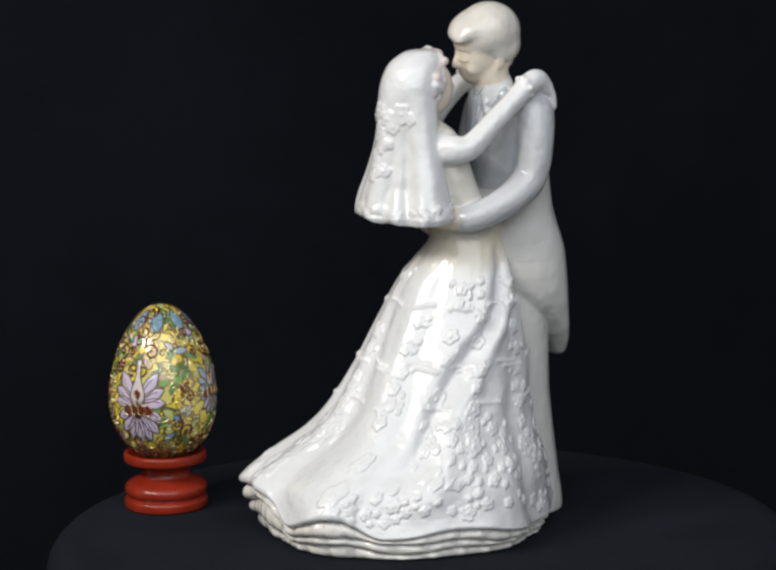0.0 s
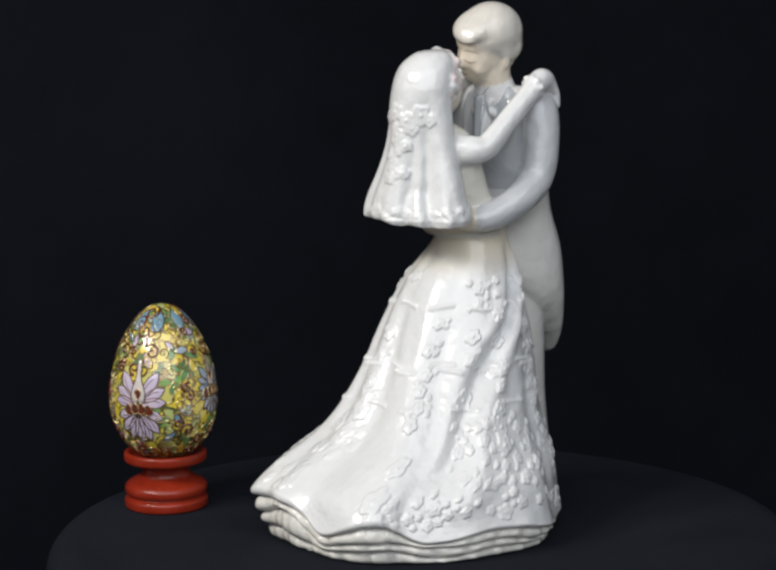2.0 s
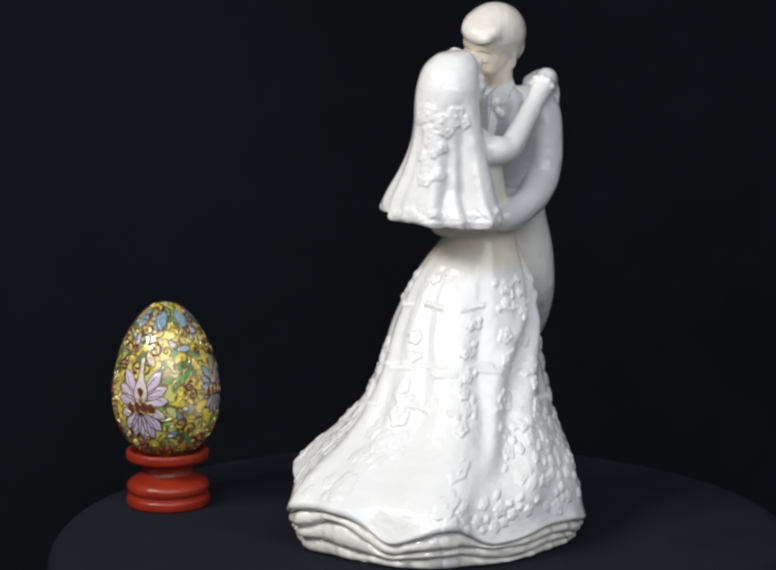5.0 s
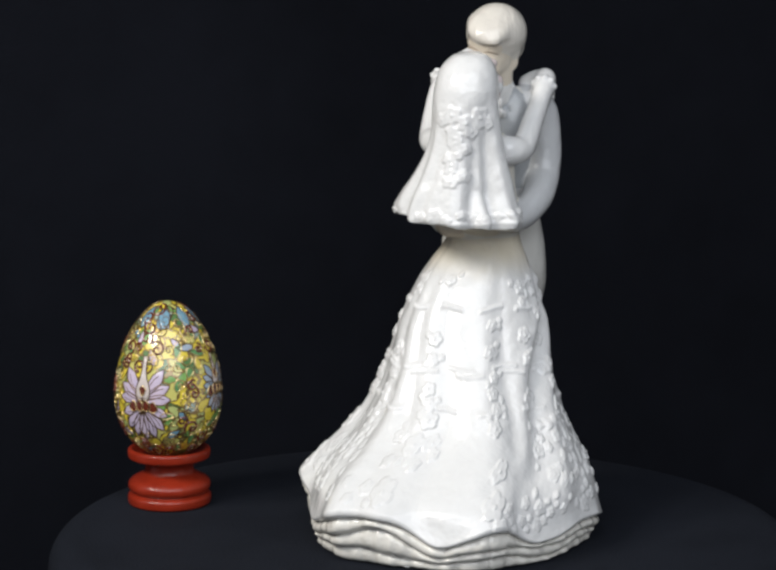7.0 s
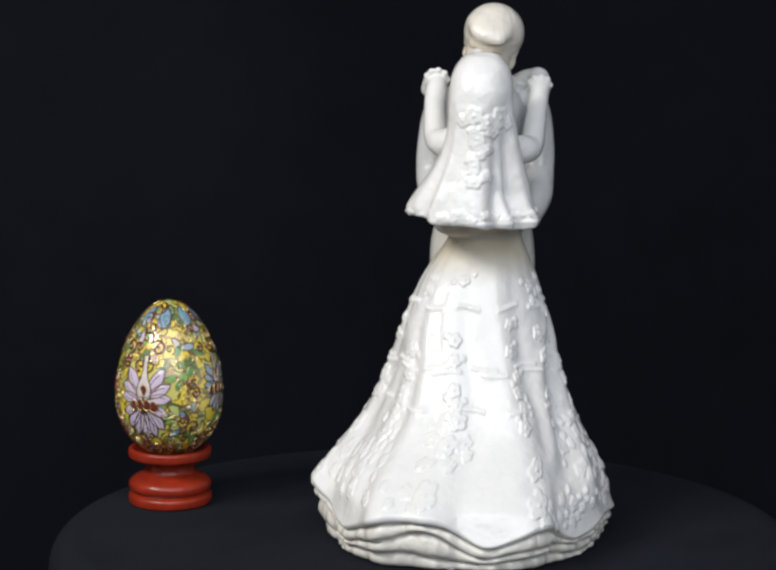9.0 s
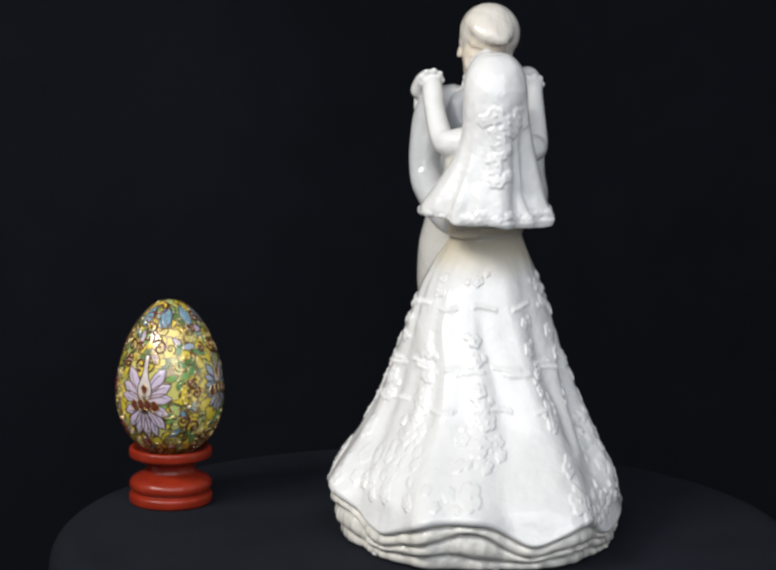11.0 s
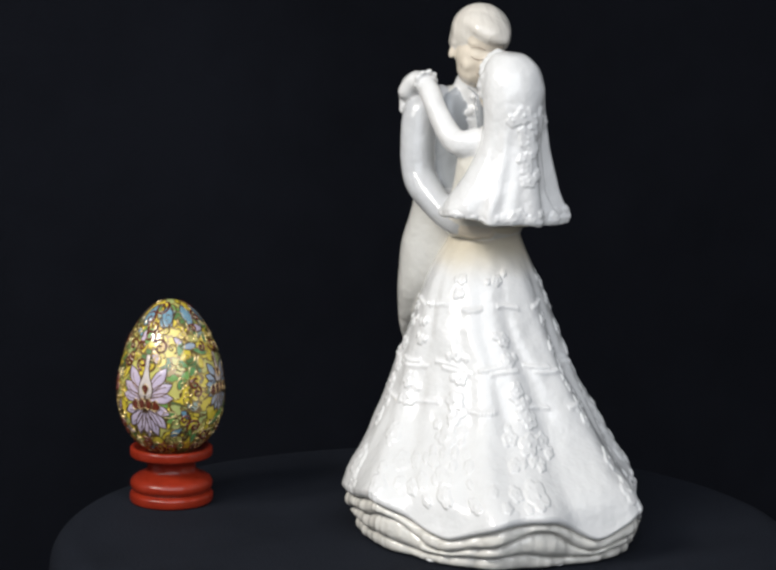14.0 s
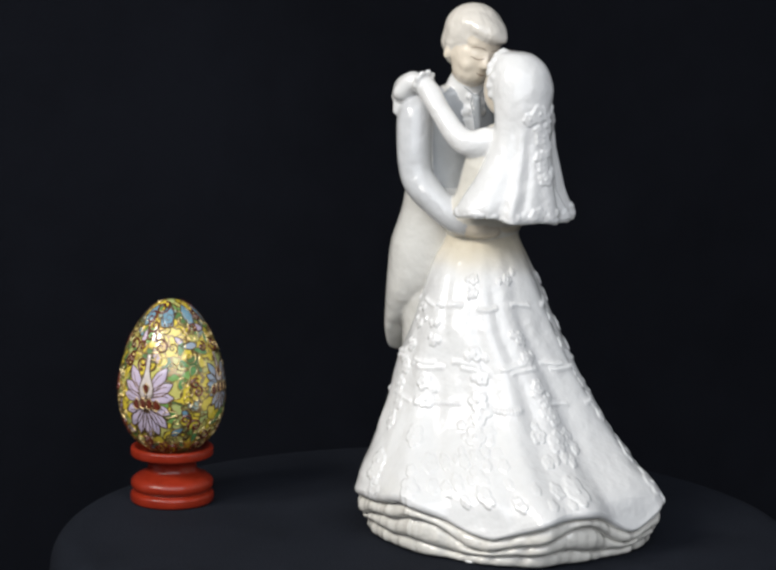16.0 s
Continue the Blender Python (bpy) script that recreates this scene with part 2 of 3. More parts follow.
def make_room():
    """Black backdrop cloth behind the table and plain unseen walls, added to close the room and bounce light."""
    n, pts = 60, []
    xs = np.linspace(-1.3, 1.3, 90)
    zs = np.linspace(-0.75, 1.4, n)
    for z in zs:
        y = 0.66 + 0.5 * xs + 0.012 * np.sin(xs * 9 + 0.4 * np.sin(z * 2)) + 0.005 * np.sin(xs * 23 + z)
        pts += list(np.stack([xs, y, z + 0 * xs], 1))
    back = new("backdrop", from_arrays("backdrop", pts, grid_faces(n, 90, False), [BACK]))
    mod = back.modifiers.new("thick", "SOLIDIFY")
    mod.thickness = 0.003
    tagged(back, "black cloth backdrop hanging behind the table", "backdrop", kind="structure")

    def slab(name, lo, hi, mat, label, cat):
        bm = bmesh.new()
        bmesh.ops.create_cube(bm, size=1)
        for v in bm.verts:
            v.co = [l + (c + 0.5) * (h - l) for c, l, h in zip(v.co, lo, hi)]
        me = bpy.data.meshes.new(name)
        bm.to_mesh(me)
        bm.free()
        me.materials.append(mat)
        tagged(new(name, me), label, cat, kind="structure")

    slab("floor", (-2.1, -2.6, -0.85), (2.1, 1.6, -0.75), FLOOR, "dark plain floor of the room", "floor")
    slab("ceiling", (-2.1, -2.6, 1.8), (2.1, 1.6, 1.9), WALL, "plain unseen white ceiling, added to bounce fill light", "ceiling")
    slab("wall_north", (-2.1, 1.5, -0.75), (2.1, 1.6, 1.8), WALL, "plain unseen white wall behind the backdrop, added for bounce light", "wall")
    slab("wall_south", (-2.1, -2.6, -0.75), (2.1, -2.5, 1.8), WALL, "plain unseen white wall, added to bounce fill light", "wall")
    slab("wall_west", (-2.1, -2.5, -0.75), (-2.0, 1.5, 1.8), WALL, "plain unseen white wall, added to bounce fill light", "wall")
    slab("wall_east", (2.0, -2.5, -0.75), (2.1, 1.5, 1.8), WALL, "plain unseen white wall, added to bounce fill light", "wall")


make_room()
make_table()

# ---- porcelain figurine ----
# Skirt outline: z, mean reach, centre x, centre y, second-order terms (mm)
SKIRT = [(0, 55.4, 1.0, -26.0, 0, 0), (8, 57.8, .6, -27.2, -.6, .2), (15, 57.4, .5, -27.2, -.8, .4), (22, 56.0, .5, -26.2, -.6, .4), (27, 53.4, .8, -24.0, 0, .2), (32, 49.8, 1.5, -21.0, .5, 0),
         (40, 44.2, 2.9, -16.5, .5, -1.4), (50, 39.0, 3.9, -12.9, -.1, -1.6), (65, 33.4, 4.2, -8.2, -.7, -.6),
         (80, 28.0, 5.1, -6.0, .6, .5), (95, 22.6, 5.9, -3.6, .6, .5), (104, 18.6, 7.0, -1.4, .3, .2), (110, 15.4, 8.2, -.4, .2, .1), (114, 14.2, 8.5, 0, 0, 0),
         (118, 15.5, 7.6, -1.0, 0, 0)]
SKIRT_FINE = spline(SKIRT, 2400)
SKIRT_FINE = np.stack([np.interp(np.arange(0, 118.5, 0.5), SKIRT_FINE[:, 0], SKIRT_FINE[:, i]) for i in range(1, 6)], 1)
# height of the wavy hem by direction (degrees, mm)
LIP = [(-180, 24), (-170, 21), (-155, 15), (-143, 12.5), (-131, 17), (-120, 21.5), (-107, 22.5), (-98, 21.5), (-90, 17), (-82, 11.5), (-77, 11.2), (-68, 15.5), (-60, 19), (-53, 18.5),
       (-46, 13), (-40, 9.5), (-28, 10), (-14, 13), (0, 12.5), (10, 10), (20, 8), (40, 7), (70, 10), (110, 10), (136, 16), (150, 19), (165, 20), (180, 24)]
BUMPS = [(-178, 11), (-115, 18), (-57, 12), (12, 13), (70, 13), (125, 13)]
FOLDS = [(-163, -2.2, 7), (-148, -1.2, 10), (-131, -1.2, 6), (-121, 1.3, 6), (-112, -1.0, 5), (-102, 1.0, 7), (-89, -2.6, 8), (-64, 2.0, 8), (-47, -2.0, 7), (25, -1.2, 6), (45, 1.2, 9), (100, 1.5, 12), (150, 1.5, 12)]


def around(a, c):
    """Degrees from a to c, the short way."""
    return (a - c + 180) % 360 - 180


def skirt_ring(z, phi):
    """Outline points of the skirt at height z (arrays alike), by directions phi in degrees."""
    fine = np.arange(0, 118.5, 0.5)
    c = [np.interp(z, fine, SKIRT_FINE[:, i]) for i in range(5)]
    p = np.radians(phi)
    h = c[0] + c[3] * np.cos(2 * p) + c[4] * np.sin(2 * p)
    dh = -2 * c[3] * np.sin(2 * p) + 2 * c[4] * np.cos(2 * p)
    return c[1] + h * np.cos(p) - dh * np.sin(p), c[2] + h * np.sin(p) + dh * np.cos(p), h


def flower(rel, U, V, cu, cv, size, turn, height):
    """One blossom of five round petals and a heart, pressed onto the relief."""
    du, dv = U - cu, V - cv
    sel = (abs(du) < size * 1.1) & (abs(dv) < size * 1.1)
    du, dv = du[sel], dv[sel]
    out = rel[sel]
    for k in range(5):
        a = turn + 2 * math.pi * k / 5
        q = ((du - .56 * size * math.cos(a)) ** 2 + (dv - .56 * size * math.sin(a)) ** 2) / (0.44 * size) ** 2
        out = np.maximum(out, height * np.clip(1 - q, 0, 1) ** 0.5 * (0.42 + 0.58 * np.clip(q, 0, 1)))
    q = (du ** 2 + dv ** 2) / (0.24 * size) ** 2
    rel[sel] = np.maximum(out, 0.9 * height * np.clip(1 - q, 0, 1) ** 0.5)


def make_skirt():
    rng = np.random.default_rng(5)
    cols = 960
    phi = np.linspace(-180, 180, cols, endpoint=False)
    k = np.array(LIP, float)
    edge = np.interp(phi, k[:, 0], k[:, 1])
    for _ in range(60):
        edge = (edge + np.roll(edge, 1) + np.roll(edge, -1)) / 3
    n = 320
    top = 118.0
    s = np.linspace(0, 1, n)[:, None]
    Z = edge + (top - edge) * s ** 1.15
    P = np.broadcast_to(phi, Z.shape)
    x, y, h = skirt_ring(Z, P)
    U, V = np.radians(P) * 40.0, Z
    # folds that fade towards the waist
    fold = sum(k * np.exp(-(around(P + 0.10 * (Z - 20), c) / w) ** 2) for c, k, w in FOLDS) * np.clip((110 - Z) / 70, 0, 1) ** 0.8
    flare = sum(np.exp(-(around(P, c) / (1.1 * w)) ** 2) for c, w in BUMPS)
    sweep = np.interp(Z, (20, 31, 55, 75, 89, 104), (-38, -36, -29, -14, 6, 16))
    drape = 1.7 * np.exp(-(around(P, sweep + 15) / 8) ** 2) - 2.1 * np.exp(-(around(P, sweep) / 8) ** 2) + 0.9 * np.exp(-(around(P, sweep - 14) / 9) ** 2)
    fold = fold + drape * np.clip((112 - Z) / 14, 0, 1) * np.clip((Z - 12) / 18, 0, 1)
    fold = fold + (3.6 * flare - 1.6) * np.clip((46 - Z) / 30, 0, 1) ** 1.5 + 1.3 * np.clip(1 - (Z - edge) / 8, 0, 1) ** 2
    trim = sum(k * np.exp(-(around(P, c) / w) ** 2) for c, k, w in ((-32, -1.8, 20), (-158, -2.0, 13), (-122, 2.4, 11)))
    fold = fold + trim * np.clip((80 - Z) / 40, 0, 1) + 2.8 * np.exp(-(around(P, 146) / 18) ** 2) * np.clip((38 - Z) / 14, 0, 1)
    fold += 0.03 * np.cos(np.radians(P * 24 + 60 * np.sin(np.radians(P * 3)))) * np.exp(-((Z - 100) / 12) ** 2)
    rel = np.zeros(Z.shape)
    girth = lambda z: float(np.interp(z, [r[0] for r in SKIRT], [r[1] for r in SKIRT]))
    placed = []

    def press(deg, z, size, height, gap=0.8):
        """A blossom, unless it would crowd another one."""
        g = girth(z)
        if any((math.radians(around(deg, d)) * g) ** 2 + (z - y) ** 2 < (gap * (size + r)) ** 2 for d, y, r in placed):
            return
        placed.append((deg, z, size))
        # local metric so that blossoms stay round; a wrapped angle keeps the seam clean
        flower(rel, np.radians(around(P, deg)) * g, V, 0.0, z, size, rng.uniform(0, 6.28), height)

    # chains of blossoms down the skirt
    for c, lo, hi, drift in ((-104, 28, 102, 2), (-140, 26, 102, -3), (-62, 18, 96, 3), (-33, 56, 100, 0), (-14, 40, 100, 8), (26, 36, 100, 3),
                             (-176, 26, 90, 0), (32, 12, 40, 8), (160, 20, 90, 0), (120, 20, 90, 0), (80, 20, 80, 0)):
        z = lo
        while z < hi:
            u = (hi - z) / (hi - lo)
            big = (1.9 + 2.1 * u) * rng.uniform(.75, 1.25)
            deg = c + drift * u + rng.normal(0, 1.6)
            press(deg, z, big, 1.3, .72)
            for _ in range(2):
                press(deg + rng.choice((-1, 1)) * rng.uniform(4, 7) * 40 / girth(z) * .8, z + rng.uniform(-2.5, 2.5), big * .55, 1.1, .7)
            z += big * rng.uniform(1.5, 2.3) * (1.0 if rng.random() < .8 else 2.0) * (1.0 if z < 62 else 1.7)
    # lace panels near the hem
    for c, w, lo, hi, count in ((-8, 30, 15, 50, 130), (-104, 11, 34, 48, 26), (-140, 11, 34, 48, 30), (-44, 14, 14, 26, 24), (-160, 16, 22, 40, 24), (-118, 16, 24, 32, 10), (60, 30, 14, 50, 80)):
        for _ in range(count):
            press(c + rng.uniform(-w, w), rng.uniform(lo, hi), rng.uniform(1.2, 3.2), rng.uniform(.9, 1.5), .78)
    # short ribbed lace bands
    ribs = 0.6 + 0.4 * np.cos(np.radians(P * 240))
    for zb in (53.5, 66.2, 68.0, 89.0):
        seg = np.clip(np.cos(np.radians(P * 11 + zb * 40)) * 3 + 1.6, 0, 1)
        rel = np.maximum(rel, 0.9 * ribs * seg * np.exp(-((Z - zb - 0.8 * np.cos(np.radians(P * 7))) / 0.9) ** 2))
    for _ in range(1):
        rel = (rel * 2 + np.roll(rel, 1, 1) + np.roll(rel, -1, 1)) / 4
        rel[1:-1] = (2 * rel[1:-1] + rel[:-2] + rel[2:]) / 4
    soft = 0.30 * np.clip((104 - Z) / 50, 0, 1) * np.sin(np.radians(P * 17) + 1.5 * np.sin(V * .08)) * np.sin(V * 0.13 + 1.2 * np.sin(np.radians(P * 4)))
    push = fold + rel + soft
    cxy = np.radians(P)
    X, Y = x + push * np.cos(cxy), y + push * np.sin(cxy)
    zs = Z + 0.25 * rel
    rings = [np.stack([X[i], Y[i], zs[i]], 1) for i in range(n)]
    # ruffled layers beneath the hem
    low = []
    ex, ey, _ = skirt_ring(edge, phi)
    f0 = push[0]
    nx, ny = np.cos(np.radians(phi)), np.sin(np.radians(phi))
    layers = 4
    inset = np.zeros(cols)
    tops = (1.0, 0.84, 0.56, 0.28, 0.0)
    for k in range(layers):
        sway = [1 + (0.16 * np.sin(np.radians(5 * phi + 130 * q)) + 0.10 * np.sin(np.radians(11 * phi + 75 * q))) * (1 if 1 < q < layers else 0) for q in (k, k + 1)]
        zt, zb = edge * tops[k] * sway[0] + 0.2, edge * tops[k + 1] * sway[1] + 0.2
        rip = 0.34 * np.cos(np.radians(phi * 31 + 90 * k + 70 * np.sin(np.radians(phi * 5)))) + 0.20 * np.cos(np.radians(phi * 63 + 50 * k + 60 * np.sin(np.radians(phi * 7))))
        lip = ((0.35, 0.0, 0.0), (0.6, -.2, .2), (0.85, -.9, .3), (0.97, -2.0, .3))
        cord = ((0.04, -1.9, .4), (0.12, -1.1, .6), (0.30, -.45, .9), (0.50, -.15, 1.0), (0.70, -.2, 1.0), (0.86, -.7, .8), (0.96, -1.7, .4))
        for u, o, r in (cord if k else lip):
            z = zt + (zb - zt) * u
            sx, sy, _ = skirt_ring(np.maximum(z, 0), phi)
            off = f0 * (1 - 0.12 * k) + o - inset + rip * r * min(1, k)
            low.append(np.stack([ex * .6 + sx * .4 + off * nx, ey * .6 + sy * .4 + off * ny, np.maximum(z, 0.3) + 0.35 * rip * r * (0 < k < layers - 1)], 1))
        inset = inset + 0.3 + 0.055 * edge
    tail = low[-1].copy()
    mid = tail.mean(0)
    for q in (0.94, 0.5, 0.02):
        ring = mid + (tail - mid) * q
        ring[:, 2] = 0.0
        low.append(ring)
    rings = low[::-1] + rings
    verts = np.concatenate(rings) * 0.001
    faces = grid_faces(len(rings), cols)
    below = (len(low) - 4) * cols
    slots = [8 if i < below else 0 for i in range(len(faces))]
    return verts, faces, slots


def head_at(f, q, z):
    """A place on the partner's head: forward, sideways, height (mm); the head turns and leans a little."""
    q, z = q + 0.22 * (z - 188), z - 0.22 * q
    return 10.2 - 0.174 * f + 0.985 * q, 9.8 - 0.985 * f - 0.174 * q, z + 0.5


def make_uppers():
    """Both half figures, veil and arms, fused into one skin."""
    c = Clay()
    W, G, H, S, T, K, L, I = range(8)
    # dancer in the gown: bodice, neck, head
    c.loft([(112, 8.4, 0, 13.6, 13.6), (116, 7.6, -1, 15.5, 14), (121, 6.4, -3, 18, 14), (132, 6.2, -8, 16.5, 11.5), (146, 6, -12, 16.5, 9), (154, 6, -14, 14, 7), (158, 6, -15, 7, 5)], I)
    c.tube([(6, -15, 154, 4.6), (6, -17, 164, 4.4)], S)
    c.blob((6, -15.0, 171.5), (9.0, 9.6, 11.4), S, (12, 0, 0))
    c.blob((6.6, -5.6, 171), (1.5, 2.2, 1.8), S)
    # veil
    rng = np.random.default_rng(3)
    ph = rng.uniform(0, 6, 6)

    def bell(a, c, w):
        return np.exp(-(np.degrees(np.angle(np.exp(1j * (a - radians(c))))) / w) ** 2)

    def flute(a, z):
        k = float(np.clip((172 - z) / 50, 0, 1))
        back = np.clip(0.4 - np.sin(a), 0, 1)
        mid = float(np.interp(z, (122, 127, 134, 150, 164, 172), (0.0, 0.3, 0.9, 1.0, 0.5, 0)))
        out = float(np.interp(z, (122, 134, 148, 160), (1.0, 0.6, 0.15, 0)))
        deep = -0.17 * bell(a, -70, 8) - 0.15 * bell(a, -38, 8) - 0.06 * bell(a, -122, 8) + 0.07 * bell(a, -54, 7) + 0.06 * bell(a, -22, 8) + 0.06 * bell(a, -136, 8)
        return (-0.29 * mid * bell(a, -46, 28) + out * (0.26 * bell(a, 146, 26) + 0.06 * bell(a, -180, 14) - 0.08 * bell(a, -148, 20) - 0.14 * bell(a, -42, 18))
                + back * k * (0.022 * np.cos(9 * a + ph[0] + 0.5 * np.sin(2 * a)) + 0.015 * np.cos(15 * a + ph[1] - z * .02)) + 1.1 * k * deep)

    def hem_rise(a, z):
        w = float(np.clip((160 - z) / 36, 0, 1))
        lift = 4.4 * bell(a, 180, 62) + 1.2 * bell(a, -96, 18) + 0.5 * np.cos(7 * a + 1) * np.clip(0.3 - np.sin(a), 0, 1)
        return w * lift

    c.loft([(186.0, 6.4, -18.5, 3, 3), (184.8, 6.4, -19.3, 6.8, 6.4), (180.5, 6.2, -21.4, 10.4, 10.0), (174, 6.0, -23.2, 12.0, 11.2), (166, 6.0, -24.6, 12.6, 11.0), (157, 6.6, -25.2, 13.4, 11.0),
            (147.6, 6.6, -25.4, 15.4, 12.0), (138, 6.0, -25.8, 18.6, 13.6), (130, 5.0, -26.0, 21.6, 15.4), (124.5, 4.8, -26.0, 23.6, 16.2), (122.4, 4.8, -26.0, 23.8, 16.4), (120.9, 4.8, -26.0, 23.0, 15.8),
            (121.4, 4.8, -26.0, 20.0, 13.2), (126, 5.0, -25.0, 17.0, 11.0)],
           W, 90, 200, flute, hem_rise)
    # blossom wreath along the veil's front edge
    for k in range(34):
        row = k % 2
        u = math.radians(-8 + 196 * k / 33)
        jog = rng.normal(0, 0.7, 3)
        q = (6.3 + (10.6 - .6 * row) * math.cos(u) + jog[0], -12.8 - 3.4 * row - 3.6 * (1 - math.sin(u)) + jog[1], 170.5 + 14.2 * math.sin(u) + .3 * jog[2])
        w = rng.uniform(1.5, 2.7)
        c.blob(q, (w, w, w * .9), K if k % 3 and k < 18 else W, (0, 0, 40 * k), 8, 12)
    # arms of the dancer in the gown, laid over the partner's shoulders
    c.tube([(16, -16, 149, 6.0), (22, -14, 148.6, 5.6), (25.5, -9.0, 149.8, 4.9), (27.3, 0, 158.4, 4.2), (28.6, 9, 166.4, 4.0), (29.2, 14.5, 171.5, 4.2), (28.4, 19.5, 173.4, 4.4), (28.0, 23.5, 170.5, 3.6)], W)
    c.tube([(-4, -15, 151.5, 6.0), (-9, -11.5, 150.8, 5.3), (-11.2, -6, 153.2, 4.7), (-12.0, 3, 162, 4.1), (-11.5, 10, 169, 4.2), (-11.0, 15.5, 172.0, 4.0), (-12.4, 20, 171.8, 4.2), (-14.0, 23.6, 168.2, 3.8)], W)
    for k in range(4):
        c.tube([(30.0 - 2.0 * k, 21.5, 172.2, 1.6), (30.0 - 2.0 * k, 25.4, 168.5, 1.6), (29.6 - 1.8 * k, 26.8, 163, 1.4)], W, 12, 10)
        c.tube([(-9.0 - 1.6 * k, 23.5 - .4 * k, 171.6, 1.7), (-9.6 - 1.6 * k, 27.4 - .6 * k, 167.0, 1.6), (-10.0 - 1.5 * k, 28.6 - .7 * k, 160.5, 1.4)], W, 12, 10)
    c.tube([(28.4, 18.5, 173.2, 4.2), (24.5, 21.5, 173.0, 3.7), (20.5, 22.5, 171.6, 3.2)], W, 20)
    c.tube([(-11.4, 20, 172.6, 4.2), (-12.2, 24.6, 170.6, 3.7), (-12.8, 27.0, 166.2, 2.9)], W, 20)
    for x, y, z in ((29, 13, 171), (-11.3, 13.5, 173)):
        for k in range(9):
            u = 2 * math.pi * k / 9
            c.blob((x + 4.3 * math.cos(u), y - 1.6 * math.sin(u) + .4, z + 3.8 * math.sin(u)), (1.35, 1.35, 1.35), W, (0, 0, 0), 8, 10)
    # little glaze feet under the hem
    for d in (-150, -95, -37, 25, 150):
        x, y, _ = skirt_ring(0.0, float(d))
        c.blob((1.0 + 0.89 * (x - 1.0), -26 + 0.89 * (y + 26), 1.0), (3.4, 3.4, 1.0), W, (0, 0, 0), 10, 20)
    # partner: trousers, coat, shoulders
    c.loft([(0.2, 7, 27, 17, 16), (6, 7, 26.6, 17, 16.2), (20, 7, 25.4, 16, 15.4), (47, 7, 23, 15.4, 14.4), (70, 7, 22, 16, 14.5), (90, 7, 22, 16, 14)], T)
    c.loft([(60.8, 6.0, 43.6, 4, 1.4), (62.4, 6.0, 43.3, 7.6, 2.6), (67, 6.4, 41.4, 11.2, 4.4), (73, 6.9, 38.2, 14.6, 7.0), (80, 7.3, 33.4, 17.8, 11.0), (88, 7.6, 28.6, 20.4, 15.2), (97, 7.7, 25.4, 21.2, 18.0), (108, 7.6, 24.0, 20.6, 18.2), (122, 8, 21.5, 18.2, 16.0),
            (138, 8.6, 20.4, 17.6, 14.4), (152, 9, 19.2, 18.4, 12.6), (161, 9.2, 18, 18.6, 10.4), (166.5, 9.4, 17, 14.5, 8.4), (170.5, 10, 15.6, 8.6, 7.0)], T)
    c.tube([(20, 19.0, 163.5, 7.6), (25.6, 20.2, 160.4, 7.9), (28.7, 18.4, 146, 6.9), (29.0, 16.2, 137.5, 6.5), (28.8, 12.6, 133, 6.5), (28.4, 5.4, 128.2, 6.1), (25.6, -3.5, 123.6, 5.6), (23, -9, 121.8, 5.2)], G)
    c.tube([(-2, 19.0, 163.5, 7.6), (-8.4, 20.4, 159.8, 7.9), (-12.0, 18.2, 146, 6.9), (-12.6, 16.2, 137, 6.5), (-12.2, 12.6, 132, 6.5), (-10.6, 6, 126.4, 6.0), (-8.4, -.5, 121.4, 5.5), (-6.4, -4.6, 119.2, 5.2)], G)
    c.tube([(23, -9, 121.8, 4.2), (19, -14, 121.6, 4.2), (14, -16, 121, 3.2)], S, 16)
    c.tube([(-6.4, -4.6, 119, 4.2), (-3, -9.5, 117.6, 4.2), (2, -12.5, 117, 3.2)], S, 16)
    # lapels, shirt, tie and collar
    c.blob((1.6, 10.4, 156), (6.4, 3.6, 13), L, (-10, -12, 0))
    c.blob((15.8, 10.4, 156), (6.4, 3.6, 13), L, (-10, 12, 0))
    c.blob((8.4, 8.0, 157.5), (4.2, 4.0, 12), W, (-12, 0, 0))
    c.tube([(8.4, 4.6, 166, 1.6), (8.5, 4.2, 160, 1.5), (8.6, 4.0, 150, 2.0)], L, 16, 12)
    c.tube([(9.6, 13.8, 167, 8.0), (9.8, 12.2, 171.4, 7.6)], W, 12)
    for k in range(14):
        q = rng.uniform(-1, 1, 3)
        c.blob((9.5 + 5.0 * q[0], 5.8 + 1.4 * abs(q[0]) + .6 * q[1], 162 + 6.5 * q[2]), (1.9, 1.3, 1.5), W if k % 3 else G, (0, 30 * k, 20 * k), 8, 12)
    # partner: neck and bowed head with hair swept over the brow
    c.tube([(9.8, 13, 166, 6.6), (10.2, 10.5, 178, 7.2)], S)

    def skin(f, q, z, r, glaze=S, nod=0, n=20, cols=32):
        """An ellipsoid of the head: forward, sideways, height; half sizes sideways, forward, up."""
        c.blob(head_at(f, q, z), r, glaze, (nod, 14, -10), n, cols)

    skin(3.0, 0, 182.6, (8.9, 9.8, 10.4), S, 16)
    skin(2.6, 0, 177.2, (7.4, 8.0, 6.6), S, 16)
    skin(6.0, -.2, 174.8, (4.2, 3.6, 3.6), S)
    skin(6.6, -4.4, 178.6, (3.2, 3.8, 3.6), S)
    skin(6.6, 4.4, 178.6, (3.2, 3.8, 3.6), S)
    skin(9.2, -.4, 187.2, (7.4, 4.4, 4.4), S, 10)
